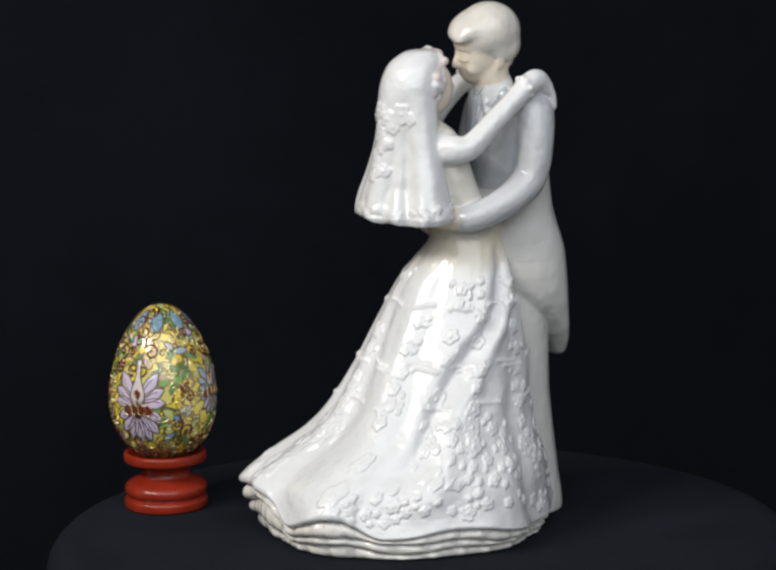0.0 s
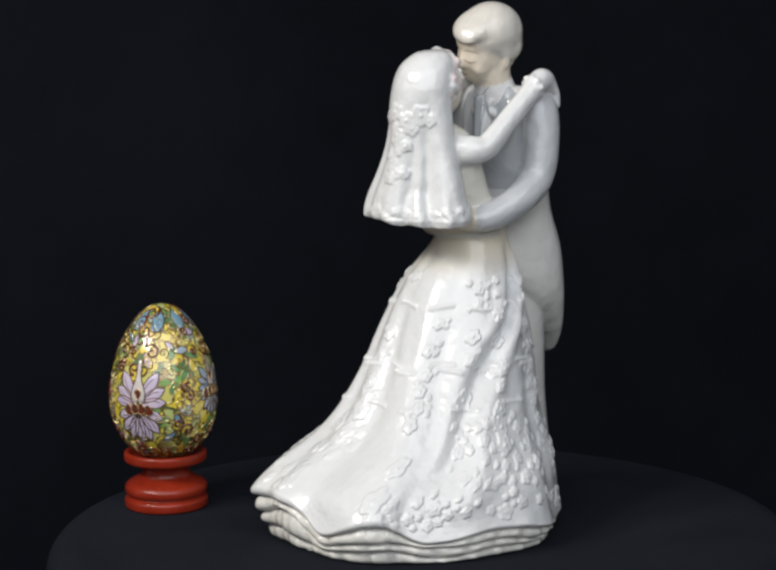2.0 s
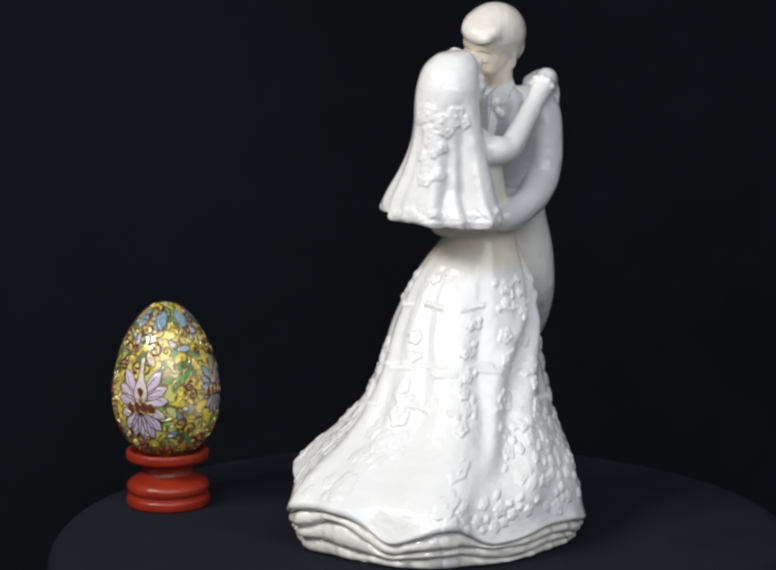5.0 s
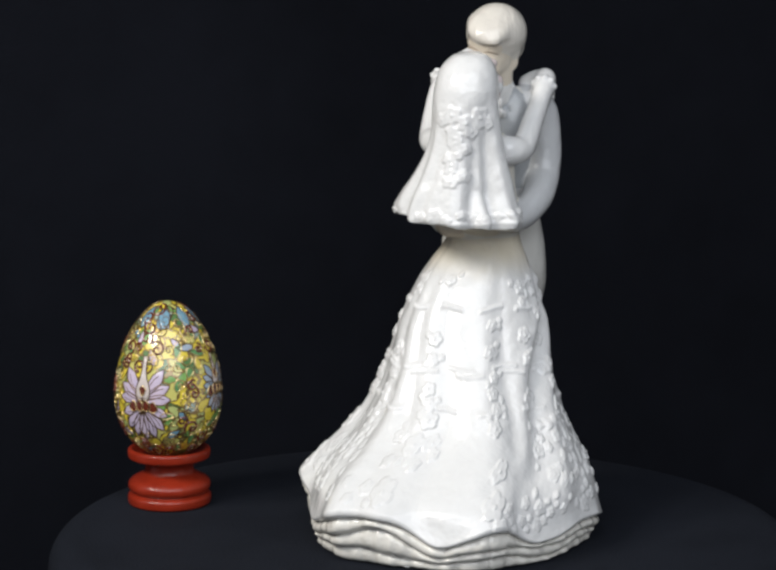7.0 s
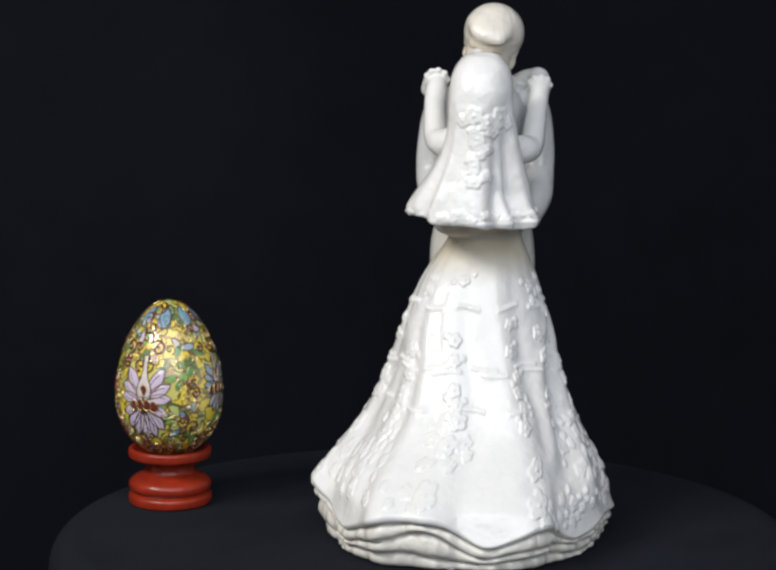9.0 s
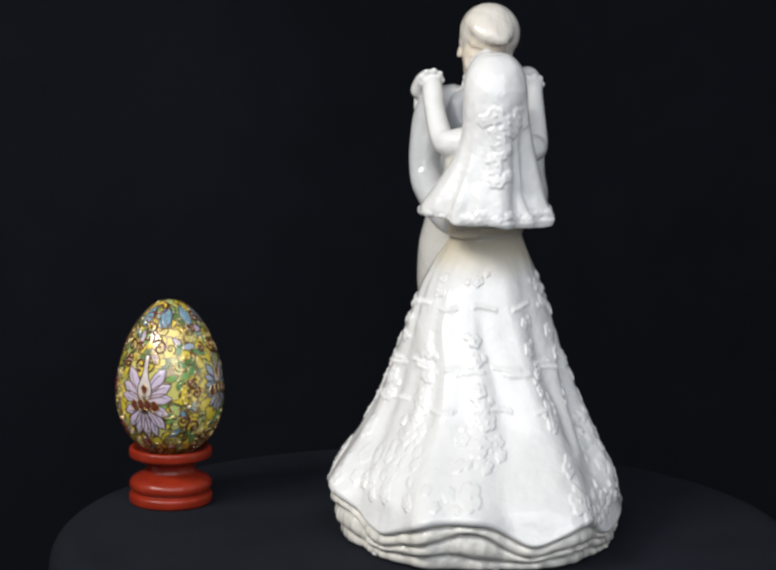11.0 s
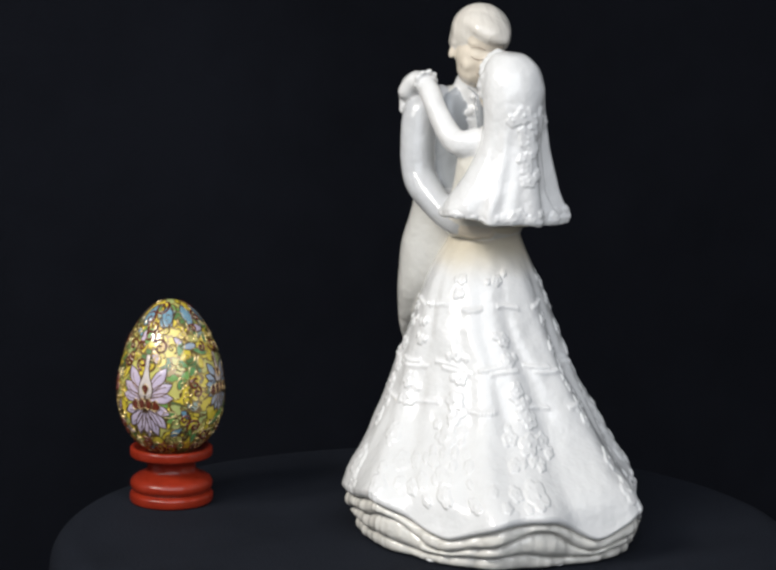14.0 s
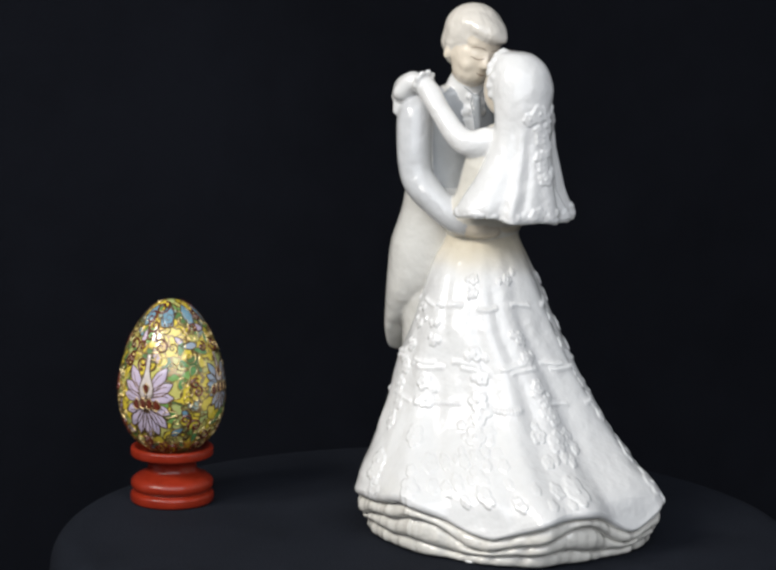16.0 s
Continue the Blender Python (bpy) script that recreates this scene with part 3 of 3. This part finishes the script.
    skin(10.2, -3.4, 181.8, (2.3, 1.5, 1.5), S)
    skin(10.2, 3.4, 181.8, (2.3, 1.5, 1.5), S)
    c.tube([(*head_at(11.6, 0, 184.6), 1.2), (*head_at(12.4, 0, 181.4), 1.3), (*head_at(12.8, 0, 178.8), 1.7)], S, 12, 12)
    skin(11.4, -1.3, 178.2, (1.0, 1.2, .9), S)
    skin(11.4, 1.3, 178.2, (1.0, 1.2, .9), S)
    skin(10.0, 0, 176.2, (2.2, 1.2, .8), S)
    skin(9.4, 0, 174.9, (1.9, 1.2, .8), S)
    # cap of hair, ears and the fringe with its parting
    for side in (-1, 1):
        skin(-1.6, 9.3 * side, 181.6, (1.2, 1.8, 2.8), S)
        skin(-1.0, 8.7 * side, 186.6, (2.2, 3.6, 3.8), H)
    skin(0.2, 0.0, 191.4, (11.9, 12.6, 11.4), H, 10, 28, 48)
    skin(-4.4, 0, 187.0, (10.6, 8.4, 8.4), H, 6)
    skin(-6.6, 0, 181.6, (7.0, 3.8, 4.6), H, 10)
    skin(6.6, -0.2, 194.2, (9.6, 11.0, 5.2), H, 30, 24, 40)
    skin(12.2, 2.6, 191.2, (5.2, 4.6, 2.6), H, 32)
    skin(4.2, -6.2, 193.8, (4.8, 6.4, 4.4), H, 24)
    for k in range(5):
        q = -2.6 + 1.9 * k
        c.tube([(*head_at(4.6, q * .8 - .6, 199.6 - .06 * q * q), 1.1), (*head_at(9.5, q, 196.2 - .07 * q * q), 1.2), (*head_at(13.4 - .14 * abs(q - 2) ** 1.5, q + .5, 192.2 - .05 * q * q), 1.0),
                (*head_at(15.4 - .2 * abs(q - 2) ** 1.5, q + 1.0, 189.8), .6)], H, 20, 10)
    return c


def make_figurine():
    c = make_uppers()
    mats = [WHITE, GREY, HAIR, SKIN, TAIL, PINK, LAPEL, IVORY, HEM, LASH]
    src = from_arrays("clay", np.array(c.v) * 0.001, c.f, [], True)
    tmp = new("clay", src)
    mod = tmp.modifiers.new("fuse", "REMESH")
    mod.mode, mod.voxel_size, mod.use_smooth_shade = "VOXEL", 0.0006, True
    sm = tmp.modifiers.new("soften", "SMOOTH")
    sm.factor, sm.iterations = 0.5, 9
    dg = bpy.context.evaluated_depsgraph_get()
    fused = bpy.data.meshes.new_from_object(tmp.evaluated_get(dg))
    from_tree = BVHTree.FromPolygons([v.co for v in src.vertices], c.f)
    nv, nf = len(fused.vertices), len(fused.polygons)
    co = np.empty(nv * 3)
    fused.vertices.foreach_get("co", co)
    co = co.reshape(-1, 3)
    faces = [tuple(p.vertices) for p in fused.polygons]
    # comb the cap of hair smooth
    ed = np.empty(len(fused.edges) * 2, int)
    fused.edges.foreach_get("vertices", ed)
    ed = ed.reshape(-1, 2)
    cap = (co[:, 2] > 0.1885) & (co[:, 1] > -0.0125)
    ed = ed[cap[ed].any(1)]
    deg = np.bincount(ed.ravel(), minlength=nv)[:, None]
    for _ in range(16):
        acc = np.zeros_like(co)
        np.add.at(acc, ed[:, 0], co[ed[:, 1]])
        np.add.at(acc, ed[:, 1], co[ed[:, 0]])
        co[cap] += 0.55 * (acc[cap] / deg[cap] - co[cap])
    fused.vertices.foreach_set("co", co.ravel())
    fused.update()
    cen = np.array([p.center for p in fused.polygons])
    slot = []
    for q in cen:
        hit = from_tree.find_nearest(Vector(q))
        g = c.m[hit[2]]
        slot.append((6 if q[2] > 0.131 else 1) if g == 4 and q[2] > 0.128 and q[1] < 0.013 else g)
    # pressed lace on the veil and locks in the hair
    nrm = np.empty(nv * 3)
    fused.vertices.foreach_get("normal", nrm)
    nrm = nrm.reshape(-1, 3)
    mm = co * 1000
    rel = np.zeros(nv)
    rng = np.random.default_rng(8)
    veil = (mm[:, 1] < -15) & (mm[:, 2] > 119) & (mm[:, 2] < 172)
    U = np.where(veil, np.arctan2(mm[:, 0] - 6.5, -(mm[:, 1] + 20)) * 15, 999.0)
    V = mm[:, 2]
    spots = [(-3, 163.6, 3.2), (2.0, 160.6, 3.0), (7.5, 162.6, 3.8), (4.0, 157.6, 2.6), (-7, 161.5, 2.4), (11.0, 160.5, 2.4), (-3, 157.5, 2.2)]
    spots += [(rng.uniform(-4, 3), z, rng.uniform(1.6, 2.8)) for z in np.linspace(155, 139, 9)]
    spots += [(u + rng.normal(0, .8), 125.8 + rng.normal(0, .8), rng.uniform(1.2, 2.2)) for u in np.linspace(-26, 26, 18)]
    for u, v, s in spots:
        flower(rel, U, V, u, v, 1.15 * s, rng.uniform(0, 6), 1.3)
    rel = np.maximum(rel, np.where(veil, 0.45 * np.exp(-((V - 123.4) / 0.7) ** 2), 0))
    hair = np.zeros(nv, bool)
    for f, s in zip(faces, slot):
        if s == 2:
            hair[list(f)] = True
    crown = np.array(head_at(-5, -2, 200))
    turn, far = np.arctan2(mm[:, 0] - crown[0], mm[:, 1] - crown[1]), np.linalg.norm(mm - crown, axis=1)
    lock = 0.04 * np.sin(13 * turn + 0.10 * far + np.sin(far * .3)) + 0.025 * np.sin(31 * turn - 0.2 * far) + 0.03 * np.sin(57 * turn + .3 * far)
    lock = lock * np.clip(far / 9, 0, 1)
    rel = rel + np.where(hair, lock, 0)
    co = co + nrm * (rel * 0.001)[:, None]
    # painted lids, brows and mouth, fired onto the face
    face = BVHTree.FromPolygons([Vector(v) for v in co], faces)
    extra_v, extra_f = [], []
    ahead = Vector((-0.174, -0.985, 0))
    for q0, z0, half, bow, r in ((-3.5, 181.4, 2.2, -.7, .28), (3.5, 181.4, 2.2, -.7, .28), (-3.7, 184.6, 2.5, .6, .2), (3.7, 184.6, 2.5, .6, .2), (0, 175.5, 1.8, -.3, .3)):
        line = []
        for u in np.linspace(-1, 1, 13):
            spot = Vector(head_at(0, q0 + half * u, z0 + bow * (1 - u * u)))
            hit = face.ray_cast((spot + 16 * ahead) * 0.001, -ahead, 0.012)
            if hit[0] is not None:
                line.append(np.array(hit[0]) * 1000)
        if len(line) < 13 or max(np.linalg.norm(np.diff(np.array(line), axis=0), axis=1)) > 1.6:
            continue
        k = Clay()
        k.tube([(*p, r * (1 - .5 * abs(i - 6) / 6)) for i, p in enumerate(line)], 0, 26, 8)
        extra_f += [tuple(i + nv + len(extra_v) for i in f) for f in k.f]
        extra_v += [np.array(v) * 0.001 for v in k.v]
    painted = len(extra_f)
    # fine painted outlines of the tie and the collar
    for x0, z0, x1, z1 in ((6.2, 167, 7.0, 150), (11.0, 167, 10.2, 150), (4.2, 170.5, 8.4, 166.4), (13.0, 170.5, 8.8, 166.4), (6.4, 163.4, 10.8, 163.4)):
        line = []
        for u in np.linspace(0, 1, 17):
            hit = face.ray_cast(Vector((x0 + (x1 - x0) * u, -2.5, z0 + (z1 - z0) * u)) * 0.001, Vector((0, 1, 0)), 0.02)
            if hit[0] is not None:
                line.append(np.array(hit[0]) * 1000)
        if len(line) == 17 and max(np.linalg.norm(np.diff(np.array(line), axis=0), axis=1)) < 2.2:
            k = Clay()
            k.tube([(*p, 0.24) for p in line], 0, 34, 8)
            extra_f += [tuple(i + nv + len(extra_v) for i in f) for f in k.f]
            extra_v += [np.array(v) * 0.001 for v in k.v]
    faces += extra_f
    slot += [9] * painted + [6] * (len(extra_f) - painted)
    if extra_v:
        co = np.concatenate([co, np.array(extra_v)])
    nv = len(co)
    sv, sf, ss = make_skirt()
    faces += [tuple(i + nv for i in f) for f in sf]
    slot += ss
    me = from_arrays("porcelain_figurine", np.concatenate([co, sv]), faces, mats, True, slot)
    bpy.data.objects.remove(tmp)
    ob = new("porcelain_figurine", me)
    return tagged(ob, "glazed white porcelain figurine of a dancing bridal couple on black cloth", "figurine")


figurine = make_figurine()

# ---- cloisonne egg on its stand ----
EGG_X, EGG_Y = -0.1178, 0.0145


def make_stand():
    prof = [(14.5, 0), (16.2, .2), (16.8, 1.0), (16.9, 3.0), (16.5, 4.0), (15.4, 4.7), (15.2, 5.1), (15.9, 5.7), (16.6, 6.8), (16.6, 8.6), (15.6, 10.0),
            (13.6, 11.3), (11.4, 12.3), (10.2, 13.4), (9.8, 15.0), (9.9, 17.0), (10.6, 18.0), (12.8, 18.6), (15.6, 18.9), (16.6, 19.6), (16.7, 22.0), (16.2, 22.8), (15.2, 23.0), (14.2, 22.4), (11, 20.4), (2, 19.4)]
    k = spline(prof, 100) * 0.001
    ob = new("egg_stand", revolve("egg_stand", k, RED))
    ob.matrix_world = pose(EGG_X, EGG_Y, 0.0)
    return tagged(ob, "turned red lacquered wooden stand with a ringed foot", "stand")


def egg_radius(z):
    """Radius of the egg at height z above its lowest point (mm)."""
    u = np.clip(z / 63.4, 0, 1)
    return 21.6 * np.sqrt(np.clip(1 - (2 * u - 1) ** 2, 0, 1)) * (1 - 0.19 * (2 * u - 1)) * 0.985


def on_egg(u, v, lift):
    """Place on the egg: degrees round it, height in mm, lift off the surface in mm."""
    a, v = np.radians(u), np.clip(v, 0.4, 62.6)
    r = egg_radius(v)
    d = (egg_radius(v + .3) - egg_radius(v - .3)) / .6
    n = 1 / np.sqrt(1 + d * d)
    rr, zz = r + lift * n, v - lift * d * n
    return np.stack([rr * np.cos(a), rr * np.sin(a), zz], -1) * 0.001


def inlay(name, outline, mat, parent, lift=0.14, label=""):
    """A field of enamel, slightly domed, bounded by an outline of (degrees, mm), with its rim of wire."""
    o = np.array(outline, float)
    c = o.mean(0)
    rings = []
    for k, l in ((1.0, 0.02), (0.97, lift * .8), (0.75, lift), (0.4, lift * 1.05), (0.02, lift * 1.05)):
        q = c + (o - c) * k
        rings.append(on_egg(q[:, 0], q[:, 1], l))
    me = from_arrays(name, np.concatenate(rings), grid_faces(len(rings), len(o)), [mat])
    ob = part(name, me, parent, label)
    part("wire", wire_mesh(np.vstack([o, o[:1]]), 0.21, lift=lift * .8, metal=BRONZE if mat in (LILAC, MIST, CREAM, BLUE) else GOLD), ob)
    return ob


def wire_mesh(path, r, cols=6, lift=0.10, metal=None):
    p = on_egg(path[:, 0], path[:, 1], lift)
    t = np.gradient(p, axis=0)
    t /= np.linalg.norm(t, axis=1)[:, None] + 1e-12
    n = p * np.array([1, 1, .3])
    n[:, 2] -= 0.3 * 0.032
    n /= np.linalg.norm(n, axis=1)[:, None]
    b = np.cross(t, n)
    a = np.linspace(0, 2 * np.pi, cols, endpoint=False)
    v = p[:, None] + r * 0.001 * (np.cos(a)[None, :, None] * n[:, None] + np.sin(a)[None, :, None] * b[:, None])
    return from_arrays("wire", v.reshape(-1, 3), grid_faces(len(p), cols), [metal or GOLD])


def petal(u, v, length, width, turn, n=22, tip=0.35):
    """Outline of a petal from its root at u, v (degrees, mm)."""
    s = np.linspace(0, 2 * np.pi, n, endpoint=False)
    x = (0.5 - 0.5 * np.cos(s)) * length
    y = np.sin(s) * width * 0.5 * (0.45 + 0.75 * x / length) * np.where(x / length > 0.75, 1 - tip * (x / length - .75) * 4, 1)
    c, d = math.cos(turn), math.sin(turn)
    k = math.degrees(1 / max(6.0, float(egg_radius(np.array(v + 0.5 * length * d)))))
    return np.stack([u + (x * c - y * d) * k, v + x * d + y * c], 1)


def heart(u, v, size):
    """Outline of the lotus heart: a round bulb that runs up into a slim stem."""
    rows = [(0.5, 1.6), (2.0, 2.8), (4.5, 3.1), (7.0, 2.5), (9.5, 1.5), (12.5, 1.0), (15.5, .9), (18.0, 1.2)]
    k = math.degrees(1 / float(egg_radius(np.array(v + 8.0))))
    side = [(u + w * size * k, v + h * size) for h, w in rows]
    return side + [(u - w * size * k, v + h * size) for h, w in rows[::-1]]


def scroll(u, v, size, turn, hand):
    """A curling wire: a spiral with a tail."""
    s = np.linspace(0, 1, 26)
    a = turn + hand * s * 8.0
    r = size * (0.12 + 0.88 * (1 - s))
    k = math.degrees(1 / max(5.0, float(egg_radius(np.array(v)))))
    return np.stack([u + r * np.cos(a) * k, v + r * np.sin(a)], 1)


def make_egg():
    zs = 31.7 - 31.7 * np.cos(np.linspace(0.03, np.pi - 0.03, 80))
    body = revolve("cloisonne_egg", np.stack([egg_radius(zs), zs], 1) * 0.001, FIELDS, 128)
    egg = new("cloisonne_egg", body)
    egg.matrix_world = pose(EGG_X, EGG_Y, 0.0198)
    tagged(egg, "cloisonne enamel egg with lilac lotus and gilt scrollwork", "egg")
    rng = np.random.default_rng(21)
    # one large lotus on each quarter; the first faces the room
    for q in range(4):
        u0 = -111.0 + 90 * q
        v0 = 25.0 if q % 2 == 0 else 30.0
        hue = LILAC if q % 2 == 0 else MIST
        for turn, ln, wd, root in ((178, 11.5, 5.2, 2), (2, 11.5, 5.2, 2), (152, 12.5, 5.2, 2), (28, 12.5, 5.2, 2), (126, 14.5, 5.6, 2.5), (54, 14.5, 5.6, 2.5), 
                                   (204, 11, 5.0, 0), (-24, 11, 5.0, 0), (228, 12.5, 5.0, -1), (-48, 12.5, 5.0, -1), (250, 13.5, 5.0, -1), (-70, 13.5, 5.0, -1), (270, 14, 5.2, -1)):
            k = 1.0 if q % 2 == 0 else 0.7
            inlay("petal", petal(u0, v0 + root * k, ln * k, wd * k * 0.92, math.radians(turn), tip=.7), hue, egg)
            if q % 2 == 0:
                line = petal(u0, v0 + root, ln * .8, wd * .35, math.radians(turn), 24)
                part("vein", wire_mesh(line[3:12], 0.15, 5, 0.14, metal=BRONZE), egg)
        inlay("flower_heart", heart(u0, v0 + 1.0, 1.0 if q % 2 == 0 else 0.7), CREAM, egg, 0.34)
        inlay("seed", petal(u0, v0 + 3.6, 4.2, 3.0, math.radians(90), tip=.95), MAROON, egg, 0.48)
        for k in (-1.5, -.5, .5, 1.5):
            inlay("calyx", petal(u0 + k * 7.6, v0 + 2.2 - .5 * abs(k), 4.4, 4.2, math.radians(-90)), MAROON, egg, 0.36)
    bare = lambda u, v, w: any(abs((u + 111 - 90 * q + 180) % 360 - 180) < w and (12 if q % 2 == 0 else 17) < v < (38 if q % 2 == 0 else 43) for q in range(4))
    # clouds of enamel with curled ends, leaves, and gilt scrolls over a jittered lattice
    spots = []
    for r, v in enumerate(np.arange(4.5, 61, 3.5)):
        n = max(4, int(2 * math.pi * float(egg_radius(np.array(v))) / 4.0))
        spots += [(360 * (k + 0.5 * (r % 2)) / n - 180 + rng.normal(0, 2.5), v + rng.normal(0, 0.5)) for k in range(n)]
    hues = [GREEN, ENAMEL, ENAMEL, GREEN, ENAMEL, BLUE, GREEN, ENAMEL, GREEN, ENAMEL, LILAC, GREEN]
    high = [BLUE, LILAC, MIST, GREEN, ENAMEL, MIST, BLUE, LILAC, GREEN, MIST, ENAMEL, MIST]
    for k, (u, v) in enumerate(spots):
        if bare(u, v, 32):
            continue
        turn, hand = rng.uniform(0, 6.28), int(rng.choice((-1, 1)))
        leafy = 34 < (u + 111) % 90 < 60 and 33 < v < 46
        if k % 3 == 0 or leafy and k % 3 == 1:
            inlay("leaf", petal(u, v, rng.uniform(4.2, 7.4), rng.uniform(2.4, 3.8), turn, 14), GREEN if leafy else (high if v > 46 else hues)[int(rng.integers(len(hues)))], egg, 0.10)
        else:
            dark = rng.random() < (0.95 if 60 < (u + 111) % 90 < 89 and v > 32 else 0.26)
            path = scroll(u, v, rng.uniform(1.9, 3.2), turn, hand)
            if dark:
                ob = part("dark_scroll", wire_mesh(path, 0.50, 6, 0.02), egg, "dark maroon enamel scroll")
                ob.data.materials[0] = MAROON
            else:
                part("scroll_wire", wire_mesh(path, 0.24, 5, metal=BRONZE if k % 4 == 1 else GOLD), egg)
    for k in range(8):
        inlay("crown_leaf", petal(45 * k, 54.0, 7.6, 5.6, math.radians(90)), BLUE, egg, 0.26)
    return egg


make_stand()
make_egg()


# ---- what moves ----
def motions():
    walk(figurine, [(t, pose(0, 0, 0, 0, 0, a)) for t, a in (
        (0.0, -55.9), (1.0, -49.5), (2.0, -43.2), (3.0, -36.8), (4.0, -30.4), (6.5, -15.0), (8.0, -5.9), (9.0, 0.0),
        (11.5, 15.25), (13.0, 24.6), (14.5, 33.95), (16.0, 43.1))])


motions()
